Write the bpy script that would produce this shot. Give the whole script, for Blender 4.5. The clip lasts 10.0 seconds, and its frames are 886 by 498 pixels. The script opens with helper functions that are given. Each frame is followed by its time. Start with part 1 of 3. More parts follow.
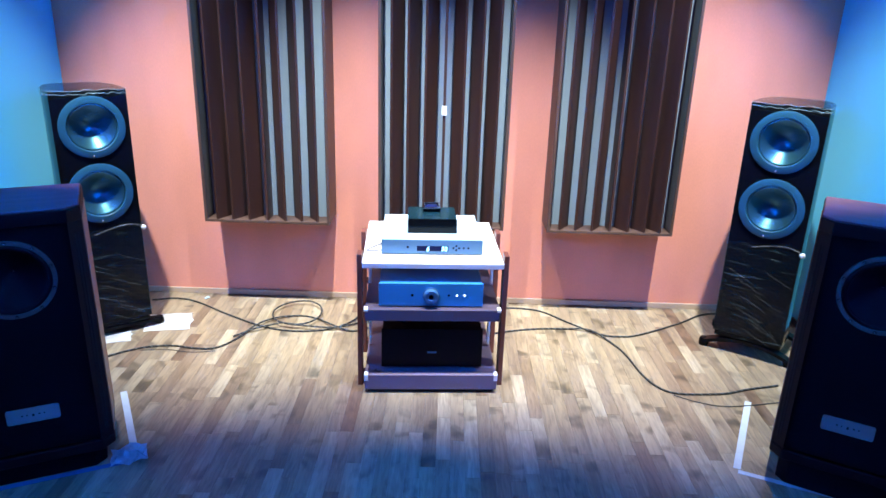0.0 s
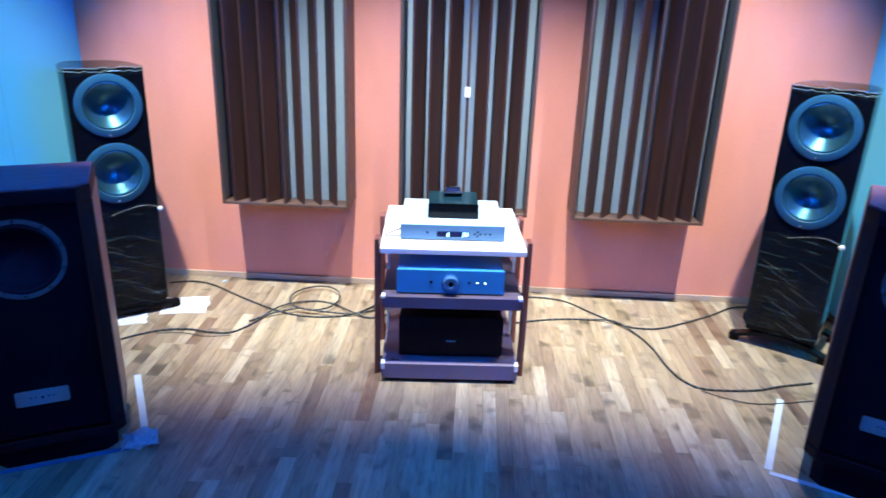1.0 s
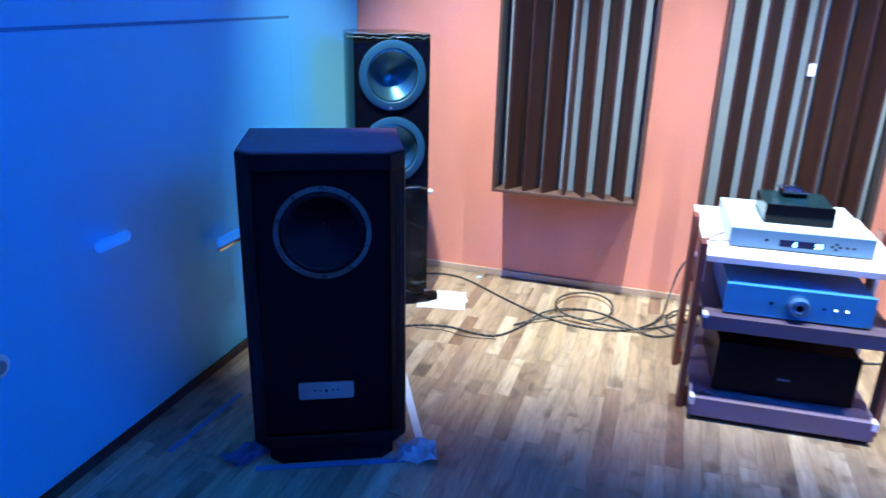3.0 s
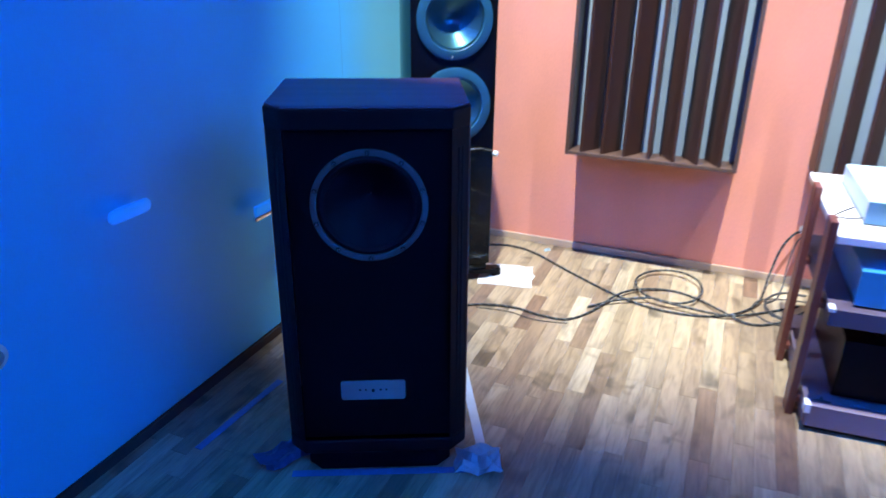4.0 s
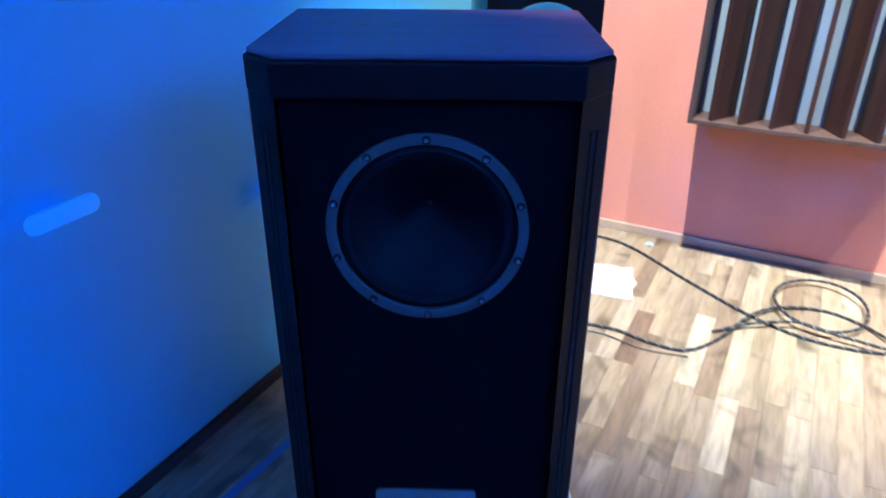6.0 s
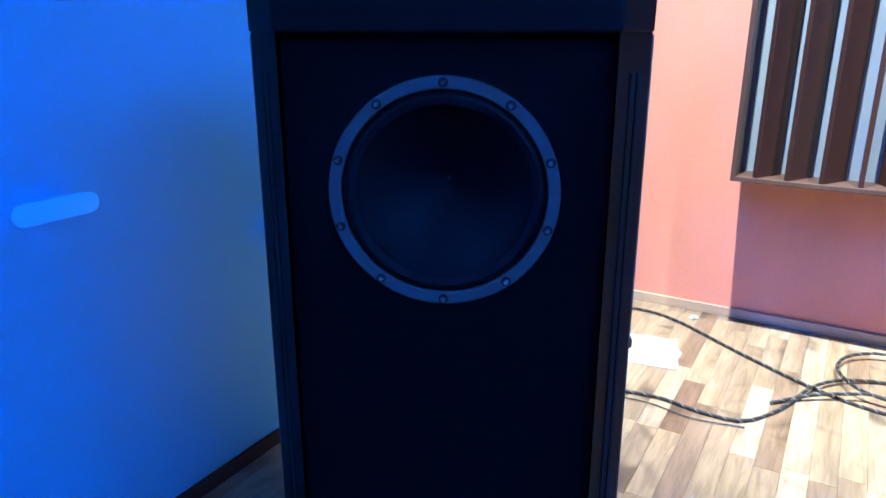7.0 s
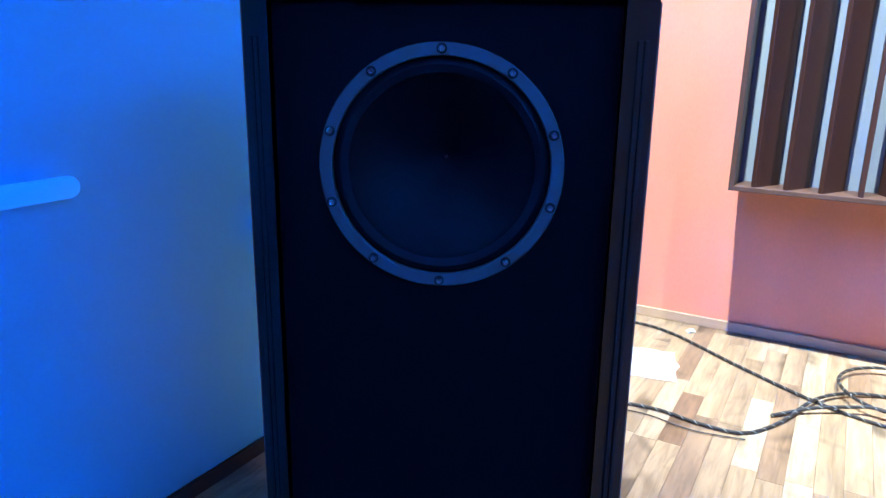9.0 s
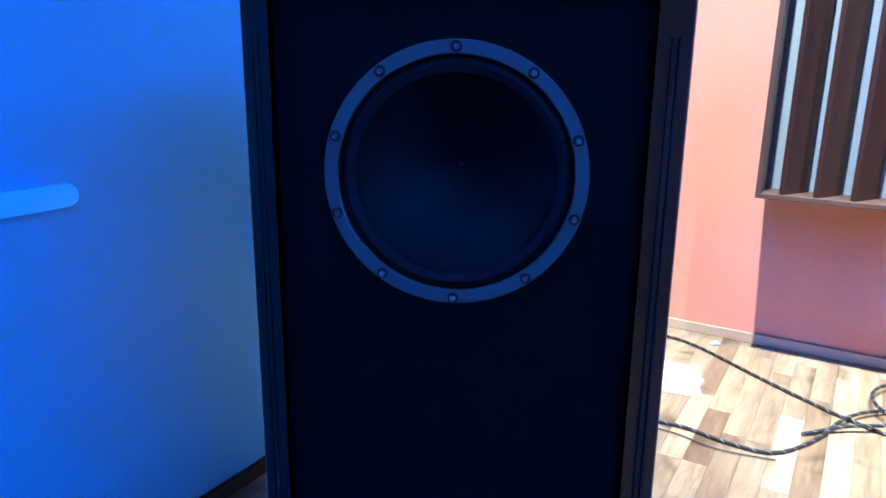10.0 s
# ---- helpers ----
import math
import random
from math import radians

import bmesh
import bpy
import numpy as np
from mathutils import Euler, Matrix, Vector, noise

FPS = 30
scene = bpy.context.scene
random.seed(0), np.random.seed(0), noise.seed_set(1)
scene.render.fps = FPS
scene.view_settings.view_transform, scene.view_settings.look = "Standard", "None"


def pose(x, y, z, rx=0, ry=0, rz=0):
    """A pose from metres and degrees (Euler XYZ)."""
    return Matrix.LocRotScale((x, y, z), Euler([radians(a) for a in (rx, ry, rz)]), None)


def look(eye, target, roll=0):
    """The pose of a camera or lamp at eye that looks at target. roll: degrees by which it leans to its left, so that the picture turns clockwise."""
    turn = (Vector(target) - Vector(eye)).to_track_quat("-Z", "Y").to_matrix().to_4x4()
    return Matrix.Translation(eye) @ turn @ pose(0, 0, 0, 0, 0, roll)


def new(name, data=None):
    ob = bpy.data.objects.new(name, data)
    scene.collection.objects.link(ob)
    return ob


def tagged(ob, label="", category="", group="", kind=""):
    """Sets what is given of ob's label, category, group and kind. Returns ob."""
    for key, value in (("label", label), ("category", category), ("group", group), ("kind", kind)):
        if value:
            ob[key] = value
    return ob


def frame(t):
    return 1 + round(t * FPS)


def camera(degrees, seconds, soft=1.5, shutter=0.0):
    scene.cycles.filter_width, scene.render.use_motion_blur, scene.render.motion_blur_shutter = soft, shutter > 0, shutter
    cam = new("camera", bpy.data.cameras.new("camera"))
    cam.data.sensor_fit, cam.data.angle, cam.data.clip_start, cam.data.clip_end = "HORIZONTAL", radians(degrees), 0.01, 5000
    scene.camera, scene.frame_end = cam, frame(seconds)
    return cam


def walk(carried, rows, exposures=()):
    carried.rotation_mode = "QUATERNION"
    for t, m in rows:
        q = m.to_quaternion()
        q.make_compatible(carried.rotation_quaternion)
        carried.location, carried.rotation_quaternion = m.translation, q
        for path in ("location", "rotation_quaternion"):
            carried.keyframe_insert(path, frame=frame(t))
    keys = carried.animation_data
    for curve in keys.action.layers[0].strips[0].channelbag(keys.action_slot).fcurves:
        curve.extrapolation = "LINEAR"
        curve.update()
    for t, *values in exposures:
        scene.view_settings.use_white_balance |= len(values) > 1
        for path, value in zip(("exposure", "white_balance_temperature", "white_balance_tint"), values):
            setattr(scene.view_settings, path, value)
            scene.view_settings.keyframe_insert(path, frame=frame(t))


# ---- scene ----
cam = camera(64.8, 10.0, shutter=0.7)
PATH = [
    (0, (0.036, -0.034, 1.578), (0.0266, 1.855, 0.921), 1.8),
    (0.5, (0.050, 0.020, 1.572), (0.0225, 1.899, 0.889), 1.8),
    (1, (0.048, 0.054, 1.537), (-0.0275, 1.930, 0.846), 2.0),
    (1.5, (-0.009, 0.124, 1.513), (-0.280, 1.975, 0.806), 1.2),
    (2, (-0.157, 0.215, 1.455), (-0.610, 2.031, 0.749), 0.5),
    (2.5, (-0.374, 0.280, 1.389), (-0.871, 2.088, 0.695), 1.3),
    (3, (-0.470, 0.394, 1.339), (-1.046, 2.181, 0.650), 1.4),
    (4.5, (-0.703, 0.870, 1.241), (-1.435, 2.488, 0.323), 0.0),
    (5, (-0.821, 1.039, 1.236), (-1.526, 2.602, 0.207), 0.9),
    (5.5, (-0.904, 1.167, 1.205), (-1.624, 2.714, 0.163), 1.3),
    (6, (-0.922, 1.255, 1.125), (-1.740, 2.829, 0.200), 0.2),
    (7.5, (-0.923, 1.304, 0.864), (-1.906, 2.957, 0.317), 0.3),
    (8, (-0.932, 1.311, 0.859), (-1.904, 2.973, 0.316), 0.3),
    (8.5, (-0.936, 1.314, 0.856), (-1.900, 2.980, 0.315), 0.5),
    (9, (-0.939, 1.319, 0.855), (-1.898, 2.988, 0.314), 0.8),
    (9.5, (-0.947, 1.332, 0.853), (-1.919, 2.995, 0.316), 0.7),
    (10, (-0.967, 1.370, 0.848), (-1.967, 3.020, 0.322), 0.6),
]
walk(cam, [(t, look(eye, target, roll)) for t, eye, target, roll in PATH],
     [(0, -0.17), (2.5, -0.17), (4.5, -0.07), (5.5, 0.0), (7.5, 0.38), (10, 0.42)])

# ---- world, light ----
world = bpy.data.worlds.new("world")
scene.world = world
world.use_nodes = True
world.node_tree.nodes["Background"].inputs[0].default_value = (0.02, 0.05, 0.2, 1)
world.node_tree.nodes["Background"].inputs[1].default_value = 0.02
CEIL = 3.2
WALL_Y = 3.616


def spot(name, x, y, z, tx, ty, power, angle, blend, col):
    d = bpy.data.lights.new(name, "SPOT")
    d.energy, d.spot_size, d.spot_blend, d.color, d.shadow_soft_size = power, radians(angle), blend, col, 0.025
    ob = new(name, d)
    ob.matrix_world = look((x, y, z), (tx, ty, 0))
    return ob


def strip(name, m, sx, sy, power, col):
    d = bpy.data.lights.new(name, "AREA")
    d.shape, d.size, d.size_y, d.energy, d.color = "RECTANGLE", sx, sy, power, col
    d.spread = radians(115)
    ob = new(name, d)
    ob.matrix_world = m
    return ob


LAMP = (0.89, 0.97, 1.03)
for lamp_x, aim, wide in ((-1.33, 3.40, 48), (-0.40, 3.37, 46), (0.36, 3.30, 45), (1.26, 3.36, 55)):
    spot("downlight", lamp_x, 2.46, 3.12, lamp_x, aim, 900, wide, 1.0, LAMP)
BLUE = (0.0, 0.25, 1.0)
INDIGO = (0.26, 0.16, 1.0)
strip("blue_cove_strip", pose(-1.50, 0.45, 2.7, 0, 83, 0), 0.15, 3.3, 205, BLUE)
strip("blue_cove_strip", pose(1.50, 0.55, 2.7, 0, -83, 0), 0.15, 3.5, 190, BLUE)
strip("blue_cove_strip", pose(0, -1.6, 2.7, 70, 0, 0), 2.4, 0.15, 7.5, INDIGO)


# ---- materials ----
def mat(name, col, rough=0.5, metal=0.0, vary=0.12, scale=6.0, fine=90.0, bump=0.06, stretch=(1, 1, 1), coat=0.0, col2=None, spec=0.5):
    m = bpy.data.materials.new(name)
    m.use_nodes = True
    nt = m.node_tree
    b = nt.nodes["Principled BSDF"]
    b.inputs["Metallic"].default_value = metal
    b.inputs["Coat Weight"].default_value = coat
    b.inputs["Specular IOR Level"].default_value = spec
    tc = nt.nodes.new("ShaderNodeTexCoord")
    mp = nt.nodes.new("ShaderNodeMapping")
    mp.inputs["Scale"].default_value = stretch
    nt.links.new(tc.outputs["Object"], mp.inputs["Vector"])
    n1 = nt.nodes.new("ShaderNodeTexNoise")
    n1.inputs["Scale"].default_value, n1.inputs["Detail"].default_value = scale, 5
    n2 = nt.nodes.new("ShaderNodeTexNoise")
    n2.inputs["Scale"].default_value, n2.inputs["Detail"].default_value = fine, 3
    for n in (n1, n2):
        nt.links.new(mp.outputs[0], n.inputs["Vector"])
    mix = nt.nodes.new("ShaderNodeMix")
    mix.data_type = "FLOAT"
    mix.inputs[0].default_value = 0.35
    nt.links.new(n1.outputs[0], mix.inputs[2])
    nt.links.new(n2.outputs[0], mix.inputs[3])
    ramp = nt.nodes.new("ShaderNodeValToRGB")
    c2 = col2 or tuple(min(1, c * (1 + vary)) for c in col)
    ramp.color_ramp.elements[0].position, ramp.color_ramp.elements[1].position = 0.3, 0.7
    ramp.color_ramp.elements[0].color = (*[c * (1 - vary) for c in col], 1)
    ramp.color_ramp.elements[1].color = (*c2, 1)
    nt.links.new(mix.outputs[0], ramp.inputs[0])
    nt.links.new(ramp.outputs[0], b.inputs["Base Color"])
    mr = nt.nodes.new("ShaderNodeMapRange")
    mr.inputs["To Min"].default_value, mr.inputs["To Max"].default_value = max(0.02, rough - 0.08), min(1, rough + 0.08)
    nt.links.new(n1.outputs[0], mr.inputs["Value"])
    nt.links.new(mr.outputs[0], b.inputs["Roughness"])
    if bump:
        bp = nt.nodes.new("ShaderNodeBump")
        bp.inputs["Strength"].default_value, bp.inputs["Distance"].default_value = bump, 0.004
        nt.links.new(mix.outputs[0], bp.inputs["Height"])
        nt.links.new(bp.outputs[0], b.inputs["Normal"])
    return m


def glow(name, col, strength):
    m = bpy.data.materials.new(name)
    m.use_nodes = True
    b = m.node_tree.nodes["Principled BSDF"]
    b.inputs["Base Color"].default_value = (*col, 1)
    b.inputs["Emission Color"].default_value = (*col, 1)
    b.inputs["Emission Strength"].default_value = strength
    return m


def plank_mat(name, island):
    """Oiled hardwood boards: each board its own tone, with grain, knots and mineral streaks."""
    m = bpy.data.materials.new(name)
    m.use_nodes = True
    nt = m.node_tree
    b = nt.nodes["Principled BSDF"]
    if island:
        rnd = nt.nodes.new("ShaderNodeNewGeometry").outputs["Random Per Island"]
    else:
        rnd = nt.nodes.new("ShaderNodeObjectInfo").outputs["Random"]
    tc = nt.nodes.new("ShaderNodeTexCoord")
    mp = nt.nodes.new("ShaderNodeMapping")
    mp.inputs["Scale"].default_value = (1.0, 0.11, 1.0)
    nt.links.new(tc.outputs["Object"], mp.inputs["Vector"])
    w = nt.nodes.new("ShaderNodeMath")
    w.operation = "MULTIPLY"
    w.inputs[1].default_value = 57.0
    nt.links.new(rnd, w.inputs[0])

    def tex(scale, detail, dist, vec):
        n = nt.nodes.new("ShaderNodeTexNoise")
        n.noise_dimensions = "4D"
        n.inputs["Scale"].default_value, n.inputs["Detail"].default_value, n.inputs["Distortion"].default_value = scale, detail, dist
        nt.links.new(w.outputs[0], n.inputs["W"])
        nt.links.new(vec, n.inputs["Vector"])
        return n.outputs[0]

    grain = tex(70, 6, 1.2, mp.outputs[0])
    broad = tex(9, 3, 1.5, mp.outputs[0])
    knots = tex(7, 2, 0.6, tc.outputs["Object"])
    tone = nt.nodes.new("ShaderNodeValToRGB")
    e = tone.color_ramp.elements
    e[0].position, e[0].color = 0.0, (0.200, 0.120, 0.075, 1)
    e[1].position, e[1].color = 1.0, (0.490, 0.395, 0.262, 1)
    for p, c in ((0.06, (0.250, 0.165, 0.100)), (0.15, (0.320, 0.232, 0.148)), (0.5, (0.370, 0.272, 0.164)), (0.78, (0.425, 0.325, 0.205))):
        el = e.new(p)
        el.color = (*c, 1)
    nt.links.new(rnd, tone.inputs[0])

    def layer(fac, lo, hi, dark, src):
        r = nt.nodes.new("ShaderNodeMapRange")
        r.inputs["From Min"].default_value, r.inputs["From Max"].default_value = lo, hi
        r.inputs["To Min"].default_value, r.inputs["To Max"].default_value = dark, 1.0
        nt.links.new(fac, r.inputs["Value"])
        mx = nt.nodes.new("ShaderNodeMix")
        mx.data_type, mx.blend_type = "RGBA", "MULTIPLY"
        mx.inputs[0].default_value = 1.0
        nt.links.new(src, mx.inputs[6])
        nt.links.new(r.outputs[0], mx.inputs[7])
        return mx.outputs[2]

    col = layer(grain, 0.35, 0.6, 0.66, tone.outputs[0])
    col = layer(broad, 0.3, 0.62, 0.66, col)
    col = layer(knots, 0.30, 0.44, 0.42, col)
    nt.links.new(col, b.inputs["Base Color"])
    r = nt.nodes.new("ShaderNodeMapRange")
    r.inputs["To Min"].default_value, r.inputs["To Max"].default_value = 0.28, 0.5
    nt.links.new(grain, r.inputs["Value"])
    nt.links.new(r.outputs[0], b.inputs["Roughness"])
    bp = nt.nodes.new("ShaderNodeBump")
    bp.inputs["Strength"].default_value, bp.inputs["Distance"].default_value = 0.12, 0.002
    nt.links.new(grain, bp.inputs["Height"])
    nt.links.new(bp.outputs[0], b.inputs["Normal"])
    return m


def film_mat(name, alpha, col=(0.75, 0.8, 0.85)):
    """Clear stretch film with creases."""
    m = bpy.data.materials.new(name)
    m.use_nodes = True
    nt = m.node_tree
    b = nt.nodes["Principled BSDF"]
    b.inputs["Base Color"].default_value = (*col, 1)
    b.inputs["Roughness"].default_value = 0.14
    b.inputs["Specular IOR Level"].default_value = 0.25
    tc = nt.nodes.new("ShaderNodeTexCoord")
    mp = nt.nodes.new("ShaderNodeMapping")
    mp.inputs["Scale"].default_value = (0.8, 0.8, 9.0)
    mp.inputs["Rotation"].default_value = (0, radians(28), 0)
    nt.links.new(tc.outputs["Object"], mp.inputs["Vector"])
    n = nt.nodes.new("ShaderNodeTexNoise")
    n.inputs["Scale"].default_value, n.inputs["Detail"].default_value, n.inputs["Distortion"].default_value = 7, 5, 1.0
    nt.links.new(mp.outputs[0], n.inputs["Vector"])
    r = nt.nodes.new("ShaderNodeMapRange")
    r.inputs["From Min"].default_value, r.inputs["From Max"].default_value = 0.60, 0.72
    r.inputs["To Min"].default_value, r.inputs["To Max"].default_value = alpha, alpha + 0.20
    nt.links.new(n.outputs[0], r.inputs["Value"])
    nt.links.new(r.outputs[0], b.inputs["Alpha"])
    bp = nt.nodes.new("ShaderNodeBump")
    bp.inputs["Strength"].default_value, bp.inputs["Distance"].default_value = 0.9, 0.02
    nt.links.new(n.outputs[0], bp.inputs["Height"])
    nt.links.new(bp.outputs[0], b.inputs["Normal"])
    return m


def cable_mat(name):
    """Black braided sleeve with pale tracer threads that wind round it."""
    m = bpy.data.materials.new(name)
    m.use_nodes = True
    nt = m.node_tree
    b = nt.nodes["Principled BSDF"]
    b.inputs["Roughness"].default_value = 0.55
    uv = nt.nodes.new("ShaderNodeUVMap")
    sep = nt.nodes.new("ShaderNodeSeparateXYZ")
    nt.links.new(uv.outputs[0], sep.inputs[0])
    a = nt.nodes.new("ShaderNodeMath")
    a.operation, a.inputs[1].default_value = "MULTIPLY", 30.0
    nt.links.new(sep.outputs[1], a.inputs[0])
    s = nt.nodes.new("ShaderNodeMath")
    s.operation = "ADD"
    nt.links.new(a.outputs[0], s.inputs[0])
    nt.links.new(sep.outputs[0], s.inputs[1])
    f = nt.nodes.new("ShaderNodeMath")
    f.operation = "FRACT"
    nt.links.new(s.outputs[0], f.inputs[0])
    g = nt.nodes.new("ShaderNodeMath")
    g.operation, g.inputs[1].default_value = "LESS_THAN", 0.13
    nt.links.new(f.outputs[0], g.inputs[0])
    mx = nt.nodes.new("ShaderNodeMix")
    mx.data_type = "RGBA"
    mx.inputs[6].default_value, mx.inputs[7].default_value = (0.012, 0.013, 0.015, 1), (0.15, 0.17, 0.17, 1)
    nt.links.new(g.outputs[0], mx.inputs[0])
    nt.links.new(mx.outputs[2], b.inputs["Base Color"])
    return m


M_PINK = mat("coral_plaster", (0.76, 0.300, 0.205), 0.75, vary=0.10, scale=3.0, fine=120, bump=0.16, stretch=(1.6, 1, 0.6), spec=0.3)
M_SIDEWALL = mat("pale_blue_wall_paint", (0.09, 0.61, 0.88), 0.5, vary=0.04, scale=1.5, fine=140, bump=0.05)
# south wall and ceiling stay out of view; dark colours hold down bounced light
M_DARKWALL = mat("unseen_wall_dark", (0.05, 0.04, 0.045), 0.9, vary=0.15, fine=300)
M_CEIL = mat("unseen_ceiling_dark", (0.16, 0.16, 0.17), 0.8, vary=0.05)
M_BASE = mat("baseboard_wood", (0.5, 0.36, 0.25), 0.5, vary=0.2, scale=5, fine=120, stretch=(0.2, 1, 3))
M_DARKTRIM = mat("dark_trim", (0.05, 0.035, 0.03), 0.5, vary=0.2)
M_PLANK = plank_mat("floor_board", False)
M_PLANK_ISLAND = plank_mat("floor_board_far", True)
M_SUB = mat("subfloor", (0.05, 0.03, 0.02), 0.9)
M_FRAME = mat("walnut_frame", (0.075, 0.040, 0.028), 0.5, vary=0.25, scale=6, fine=70, stretch=(4, 4, 0.3))
M_BLADE = mat("walnut_blade", (0.036, 0.012, 0.007), 0.5, vary=0.3, scale=6, fine=60, stretch=(5, 5, 0.3))
M_BACK = mat("grey_backing", (0.25, 0.325, 0.37), 0.8, vary=0.08, scale=5, fine=250, bump=0.15)
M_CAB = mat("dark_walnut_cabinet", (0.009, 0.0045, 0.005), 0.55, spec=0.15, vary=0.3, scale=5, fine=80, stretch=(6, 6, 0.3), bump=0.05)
# cabinet walnut again, with the purple light on the tops put into its colour
M_CAPTOP = mat("walnut_top_lit", (0.20, 0.095, 0.12), 0.55, spec=0.2, vary=0.3, scale=5, fine=80, stretch=(0.4, 6, 6), bump=0.05)
# walnut of the flanks, brightened in its colour for the light on them
M_SIDE = mat("walnut_side_lit", (0.30, 0.155, 0.095), 0.45, vary=0.3, scale=5, fine=80, stretch=(6, 6, 0.3), bump=0.05)
M_BAFFLE = mat("black_baffle", (0.0025, 0.002, 0.003), 0.8, spec=0.12, vary=0.3, scale=9, fine=120, stretch=(6, 6, 0.4))
M_SLOT = mat("port_slot", (0.003, 0.003, 0.003), 0.9, bump=0)
M_RING = mat("grey_ring", (0.10, 0.085, 0.083), 0.55, metal=0.0, vary=0.06, fine=300, bump=0.03)
M_BOLT = mat("steel_bolt", (0.6, 0.6, 0.62), 0.25, metal=0.8, bump=0)
M_CONE = mat("paper_cone", (0.0045, 0.004, 0.007), 0.6, spec=0.2, vary=0.2, scale=20, fine=200)
M_RUBBER = mat("rubber_surround", (0.012, 0.012, 0.013), 0.5, bump=0.02)
M_PLATE = mat("brushed_plate", (0.5, 0.5, 0.53), 0.35, metal=0.8, vary=0.08, stretch=(0.3, 6, 6), fine=150)
M_INK = mat("dark_ink", (0.03, 0.03, 0.035), 0.6, bump=0)
M_PIANO = mat("black_lacquer", (0.003, 0.0035, 0.005), 0.12, vary=0.1, bump=0.0, spec=0.16)
M_WRING = mat("satin_ring", (0.012, 0.075, 0.125), 0.5, metal=0.0, vary=0.05, bump=0.0, spec=0.25)
M_WCONE = mat("dark_cone", (0.035, 0.13, 0.165), 0.30, metal=0.75, spec=0.5, vary=0.0, bump=0.0)
M_FILM = film_mat("stretch_film", 0.006, (0.22, 0.36, 0.44))
M_FILM_TOP = film_mat("creased_film", 0.06)
# film folds whose white-cyan glints are put into the colour
M_FILM_EDGE = film_mat("film_fold", 0.14, (0.55, 0.85, 0.95))
M_SHELF = mat("white_laminate", (0.66, 0.63, 0.62), 0.35, vary=0.03, bump=0.02)
# one laminate in two tones: shade darkens the middle shelf's, the base's is lit
M_SHELF_SHADED = mat("lilac_laminate_shaded", (0.085, 0.062, 0.090), 0.5, vary=0.06, bump=0.03)
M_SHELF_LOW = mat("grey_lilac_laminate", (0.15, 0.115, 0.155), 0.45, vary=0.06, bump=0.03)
M_POST = mat("mahogany_post", (0.14, 0.040, 0.030), 0.4, vary=0.3, scale=6, fine=70, stretch=(5, 5, 0.3))
# disc player silver twice: bright for the lit top, dark blue for the shaded front
M_SILVER = mat("silver_aluminium_lit", (0.47, 0.64, 0.72), 0.38, metal=0.15, vary=0.04, stretch=(0.2, 5, 5), fine=220, bump=0.03)
M_FRONT = mat("silver_front_shaded", (0.10, 0.22, 0.33), 0.35, metal=0.35, vary=0.05, stretch=(0.2, 5, 5), fine=220, bump=0.03)
# amplifier silver with the azure light on it mixed into the base colour
M_AMP = mat("silver_lit_azure", (0.03, 0.23, 0.44), 0.4, metal=0.1, vary=0.05, stretch=(0.2, 5, 5), fine=220, bump=0.03)
M_BLACKBOX = mat("black_metal_case", (0.0025, 0.003, 0.004), 0.3, spec=0.1, vary=0.2, fine=300)
# teal reflection on the black box's top, given as its colour
M_BOXTOP = mat("black_case_teal_sheen", (0.004, 0.019, 0.027), 0.2, spec=0.35, vary=0.1, fine=300)
M_GLASS_DARK = mat("smoked_window", (0.006, 0.010, 0.045), 0.25, bump=0, spec=0.1)
M_KNOB = mat("dark_blue_knob", (0.06, 0.17, 0.30), 0.35, metal=0.3, bump=0)
M_GAP = mat("shadow_gap", (0.04, 0.22, 0.42), 0.8, bump=0)
# emission that stands in for blue light caught on the wall and handle
M_BLUE_GLOW = glow("blue_glow", (0.01, 0.27, 1.0), 0.48)
M_DIGIT = glow("cyan_digit", (0.35, 0.8, 1.0), 5.0)
M_LED = glow("white_led", (0.9, 0.97, 1.0), 4.0)
M_PAPER = mat("white_paper", (0.82, 0.82, 0.80), 0.8, vary=0.04, bump=0.05)
M_TAPE = mat("masking_tape", (0.55, 0.62, 0.66), 0.6, vary=0.1, scale=20)
# blue tape; also tape and clear film with dim blue light in their colour
M_TAPE_DIM = mat("blue_tape_dim_lit", (0.08, 0.16, 0.36), 0.5, vary=0.25, scale=25)
M_TAPE_BLUE = mat("crumpled_film", (0.55, 0.7, 0.78), 0.18, vary=0.2, scale=30, bump=0.4)
M_BRACKET = mat("white_plastic", (0.8, 0.8, 0.78), 0.4, bump=0.02)
M_CABLE = cable_mat("braided_cable")
M_THIN = mat("thin_wire", (0.05, 0.05, 0.055), 0.5, bump=0)
M_CHROME = mat("polished_steel", (0.8, 0.8, 0.82), 0.12, metal=1.0, bump=0, vary=0.02)


# ---- mesh helpers ----
def finish(name, bm, material, smooth=False):
    bmesh.ops.recalc_face_normals(bm, faces=bm.faces)
    me = bpy.data.meshes.new(name)
    bm.to_mesh(me)
    bm.free()
    me.materials.append(material)
    if smooth:
        for p in me.polygons:
            p.use_smooth = True
        me.set_sharp_from_angle(angle=radians(38))
    return me


def part(name, bm, material, parent=None, label="", m=None, smooth=False):
    ob = new(name, finish(name, bm, material, smooth))
    if parent is not None:
        ob.parent = parent
    if m is not None:
        ob.matrix_local = m
    if label:
        tagged(ob, label)
    return ob


def thing(name, m, label, category, group=""):
    ob = new(name)
    ob.empty_display_size = 0.1
    ob.matrix_world = m
    return tagged(ob, label, category, group)


